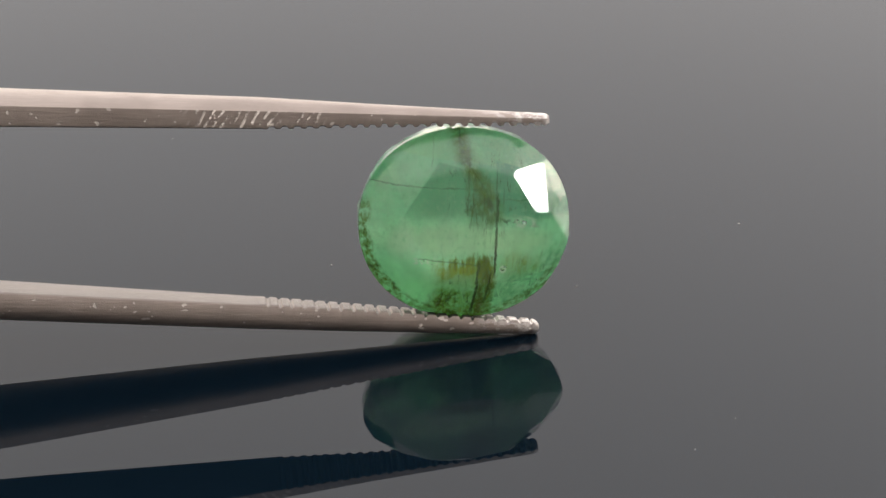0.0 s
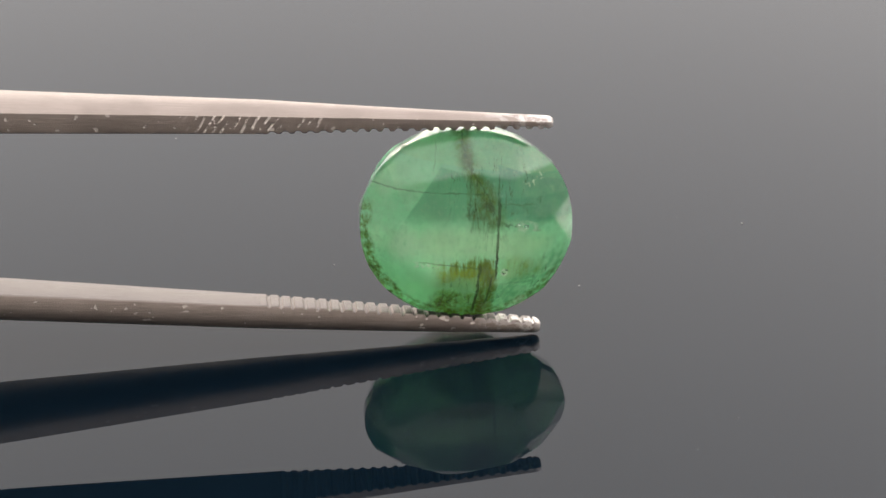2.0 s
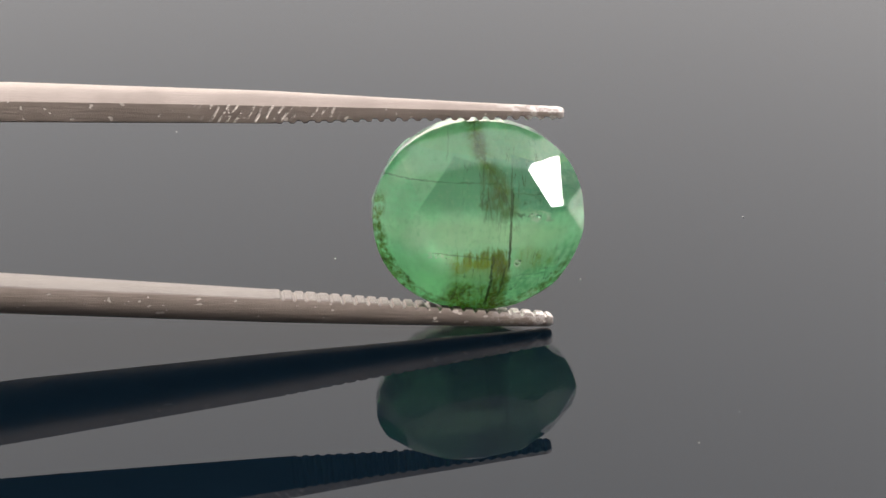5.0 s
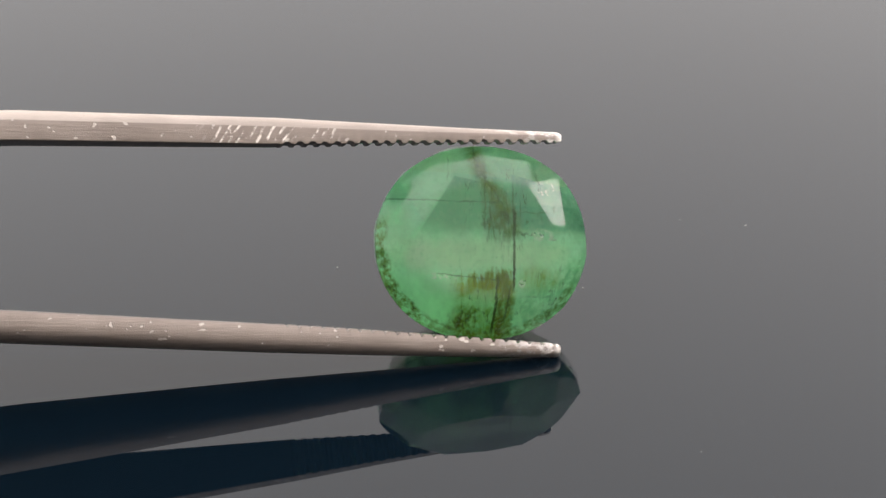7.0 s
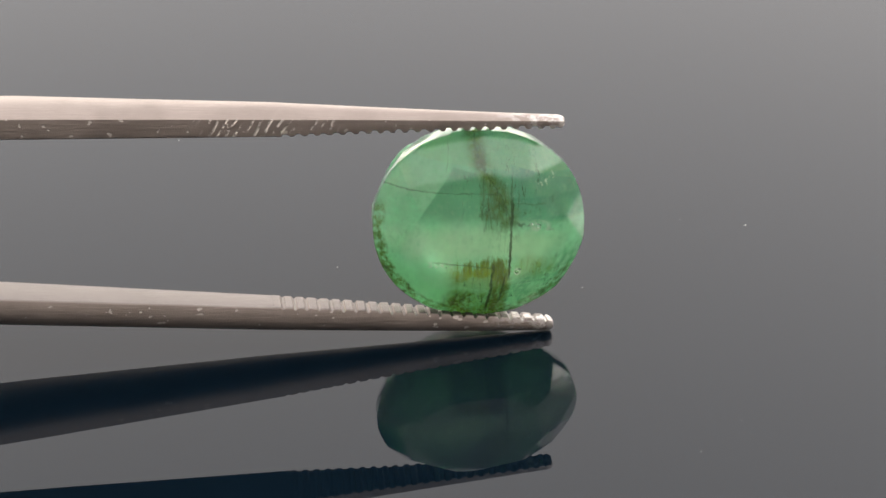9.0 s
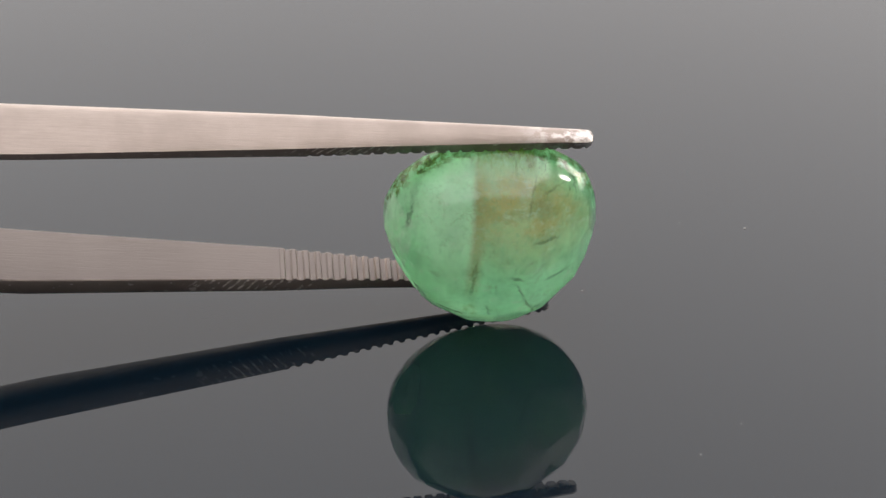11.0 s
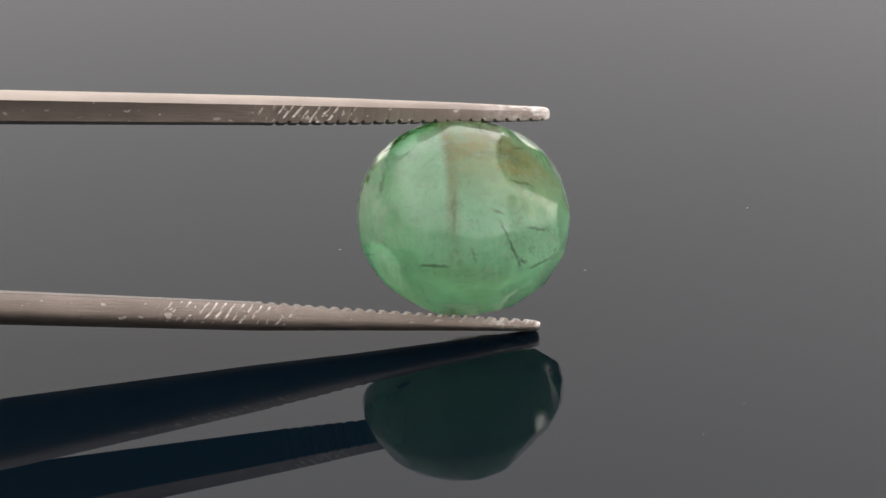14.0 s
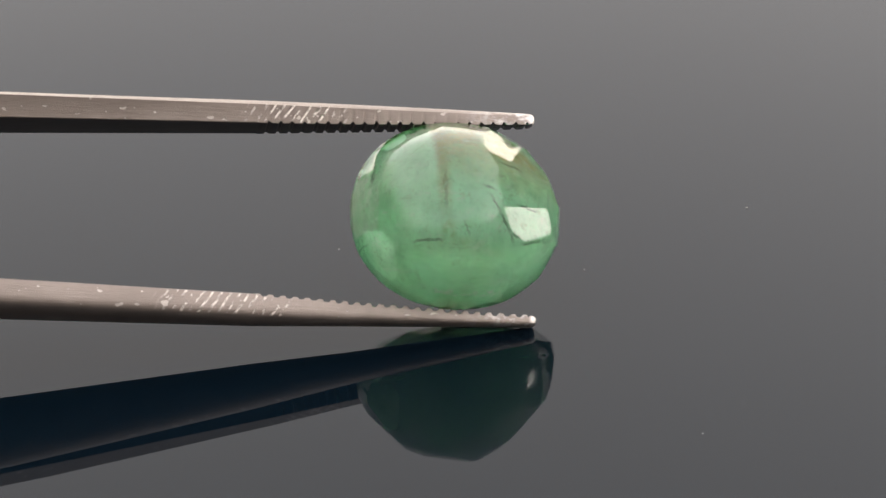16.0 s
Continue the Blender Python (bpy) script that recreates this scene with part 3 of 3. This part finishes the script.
            h = math.sqrt((5.05 * n.x) ** 2 + (4.75 * n.y) ** 2 + (4.58 * n.z) ** 2)
            grind(n * h * 0.985 + Vector((0, 0.25, 0)), n)
    for turn in (92, 112, 132, 152):
        a, phi = radians(64), radians(turn)
        n = Vector((math.sin(a) * math.cos(phi), math.cos(a), math.sin(a) * math.sin(phi)))
        h = math.sqrt((5.05 * n.x) ** 2 + (4.75 * n.y) ** 2 + (4.58 * n.z) ** 2)
        grind(n * h * 0.95 + Vector((0, 0.25, 0)), n)
    for v in bm.verts:
        v.co.z += LEAN * max(0.0, v.co.y - 0.25 * MM)
    # the bluff shoulder towards the upper arm
    for nx, h in SHOULDER:
        n = Vector((nx, 0.42, math.sqrt(1 - 0.42 ** 2 - nx * nx)))
        grind(n * h, n)
    for nx, ny, nz, h in FLATS:
        n = Vector((nx, ny, nz)).normalized()
        grind(n * h, n)
    return bm


def facets(which):
    """The faces of the cut stone that belong to its crown, girdle or pavilion."""
    bm = cut_stone()
    bm.normal_update()
    drop = []
    for f in bm.faces:
        n = f.normal
        kind = "girdle" if abs(n.y) < 0.06 else ("crown" if f.calc_center_median().y < 0.05 * MM else "pavilion")
        if kind != which:
            drop.append(f)
    bmesh.ops.delete(bm, geom=drop, context="FACES")
    return bm


def cloud():
    """The milky inside, a smooth lens shape just under the cut faces."""
    bm = bmesh.new()
    sizes = ((0.3, -1.50), (0.50, -1.49), (0.68, -1.46), (0.82, -1.20), (0.92, -0.75), (0.984, 0.02), (0.978, 0.7), (0.925, 1.6),
             (0.81, 2.7), (0.70, 3.4), (0.55, 4.0), (0.30, 4.55))
    rings = [ring(bm, AROUND, r, y, up=max(0, y - 0.25) * LEAN) for r, y in sizes]
    for v in bm.verts:
        for point, n in CROWN * 3:
            v.co -= n * max(0.0, (v.co - point).dot(n) + 0.06 * MM)
        for nx, h in SHOULDER:
            n = Vector((nx, 0.42, math.sqrt(1 - 0.42 ** 2 - nx * nx)))
            v.co -= n * max(0.0, v.co.dot(n) - (h - 0.04) * MM)
        for nx, ny, nz, h in FLATS:
            n = Vector((nx, ny, nz)).normalized()
            v.co -= n * max(0.0, v.co.dot(n) - (h - 0.10) * MM)
    for a, b in zip(rings, rings[1:]):
        for i in range(AROUND):
            j = (i + 1) % AROUND
            bm.faces.new((a[i], b[i], b[j], a[j]))
    bm.faces.new(rings[0]), bm.faces.new(rings[-1])
    return bm


def flake(size, facing, seed):
    """A crumpled mirror-like flake, added inside the stone for a glint."""
    rng = random.Random(seed)
    bm = bmesh.new()
    bmesh.ops.create_icosphere(bm, subdivisions=1, radius=size * MM)
    for v in bm.verts:
        v.co *= rng.uniform(0.45, 1.25)
        v.co -= facing * v.co.dot(facing) * 0.85
    return bm


def emerald():
    """An oval cut: clear faceted faces round a cloudy, cracked inside."""
    ob = tagged(new("emerald"), "oval faceted green emerald, cloudy with brown cracks, held in tweezers", "gemstone")
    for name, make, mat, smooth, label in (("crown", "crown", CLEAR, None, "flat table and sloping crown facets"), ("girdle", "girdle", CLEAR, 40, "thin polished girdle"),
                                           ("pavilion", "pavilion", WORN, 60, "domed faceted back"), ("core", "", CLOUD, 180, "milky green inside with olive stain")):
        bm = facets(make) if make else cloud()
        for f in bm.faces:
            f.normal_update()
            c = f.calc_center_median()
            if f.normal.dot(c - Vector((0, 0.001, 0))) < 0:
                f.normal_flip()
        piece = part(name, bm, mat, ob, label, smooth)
        if name == "pavilion":
            for p in piece.data.polygons:
                p.use_smooth = all(p.normal.dot(Vector(f[:3]).normalized()) < 0.9995 for f in FLATS)
    # flakes added for glints, tilted to flash: under the table, along the dome's rim
    rng = random.Random(21)
    spots = [(2.62, -1.50, 0.38, 0.17), (2.95, -1.36, 0.24, 0.12), (2.30, -1.53, 0.46, 0.07), (3.35, -1.14, 0.05, 0.08),
             (1.70, -1.54, -1.95, 0.15), (1.82, -1.54, -1.80, 0.08), (-2.1, -1.54, -1.55, 0.06), (-1.7, -1.54, -1.72, 0.05)]
    for i in range(11):
        phi = radians(62 + 5.2 * i + rng.uniform(-1.5, 1.5))
        spots.append((4.98 * math.cos(phi), 0.45 + rng.uniform(-0.12, 0.12), 4.52 * math.sin(phi) + 0.05, rng.uniform(0.05, 0.11)))
    for i, (x, y, z, size) in enumerate(spots):
        side = Vector((0.20, -0.72, 0.62)) if y < 0 else Vector((0.20, 0.75, -0.55))
        facing = (side + Vector([rng.uniform(-0.2, 0.2) for _ in range(3)])).normalized()
        bit = part("flake", flake(size, facing, i), FLAKE, ob, "tiny mirror flake added in the stone as a glint")
        bit.matrix_local = Matrix.Translation((x * MM, y * MM, z * MM))
    return ob


# ---- dust on the plate ----
def dust():
    spots = ((-5.42, 6.2, 0.07), (15.89, 10.21, 0.08), (7.0, 4.33, 0.07), (11.61, -8.92, 0.05),
             (-14.87, 19.16, 0.06), (12.49, 10.77, 0.05), (13.72, -6.62, 0.04))
    for x, y, size in spots:
        bm = bmesh.new()
        bmesh.ops.create_icosphere(bm, subdivisions=1, radius=size * 0.6 * MM)
        for v in bm.verts:
            v.co *= random.uniform(0.6, 1.2)
            v.co.x *= 1.3
            v.co.z = max(v.co.z * 0.6, -0.2 * size * MM)
        ob = part("dust_speck", bm, DUST, smooth=180)
        ob.matrix_world = pose(x * MM, y * MM, 0.2 * size * MM, 0, 0, random.uniform(0, 180))
        tagged(ob, "tiny pale dust speck on the gloss plate", "dust speck", group="dust on the plate")


plate(), ground(), unseen_walls()
grip, stone = tweezers(), emerald()
dust()

# ---- the turning of the stone in its tweezers: seconds, millimetres, degrees ----
GRIP = (
    (0, 1.4, 1.67, 5.41, -20.59, 4.65, 6.03),
    (0.5, 1.43, 1.5, 5.43, -20.36, 4.65, 5.92),
    (1, 1.47, 1.44, 5.46, -20.24, 4.58, 5.87),
    (1.5, 1.49, 1.5, 5.53, -19.61, 4.46, 5.68),
    (2, 1.36, 1.2, 5.64, -14.95, 4.06, 5.23),
    (2.5, 1.49, 0.91, 5.48, -20.54, 4.54, 5.47),
    (3, 1.94, 1.56, 5.15, -28.89, 5.16, 6.5),
    (3.5, 1.85, 1.92, 5.42, -21.51, 4.5, 6.05),
    (4, 1.8, 1.44, 5.71, -9.34, 3.8, 5.44),
    (4.2, 1.83, 1.5, 5.52, -20.5, 4.55, 5.9),
    (6.5, 1.94, 1.19, 5.59, -15.37, 3.94, 6),
    (7, 1.91, 0.95, 4.84, -34.39, 4.81, 6.54),
    (7.5, 1.82, 1.38, 4.15, -49.24, 5.3, 6.34),
    (8, 1.93, 1.71, 5.02, -29.33, 4.46, 6.71),
    (8.5, 2.06, 0.9, 5.64, -9.98, 3.4, 5.75),
    (9, 1.81, 1.54, 5.57, -14.11, 3.83, 6.25),
    (9.2, 1.67, 1.7, 5.28, -23.76, 4.49, 6.78),
    (9.6, 1.76, 1.78, 5.67, -49.19, 4.78, 6.85),
    (10, 1.96, 1.96, 6.02, -82.11, 5.47, 7.02),
    (10.4, 2.21, 2.18, 6.2, -117.44, 6.32, 7.22),
    (10.8, 2.43, 2.38, 6.17, -150.11, 7.07, 7.4),
    (11.3, 2.55, 2.49, 5.84, -179.46, 7.5, 7.5),
    (11.5, 2.74, 1.13, 5.85, -187.64, 7.19, 6.76),
    (12, 1.96, 2.77, 5.39, -203.76, 7.64, 7.57),
    (12.5, 1.75, 3.7, 4.93, -215.02, 7.73, 7.57),
    (13, 1.29, 2.47, 4.69, -219.68, 7.84, 7.02),
    (13.5, 1.07, 1.91, 4.7, -219.86, 7.87, 6.94),
    (14, 1.06, 1.41, 5.07, -212.38, 7.29, 6.71),
    (14.5, 1.2, 1.18, 5.42, -204.82, 6.85, 6.41),
    (15, 1.07, 1.14, 5.62, -196.25, 6.84, 6.6),
    (15.5, 0.82, 1.88, 4.98, -214.25, 7.46, 7.35),
    (16, 0.67, 2.58, 4.28, -227.17, 7.61, 6.72),
)


def motions():
    rows = [(t, pose(x * MM, y * MM, z * MM, a, b, c)) for t, x, y, z, a, b, c in GRIP]
    walk(grip, rows)
    walk(stone, [(t, m @ pose((-0.10 if t < 9.5 else -0.25) * MM, 0.1 * MM, 0)) for t, m in rows])


motions()
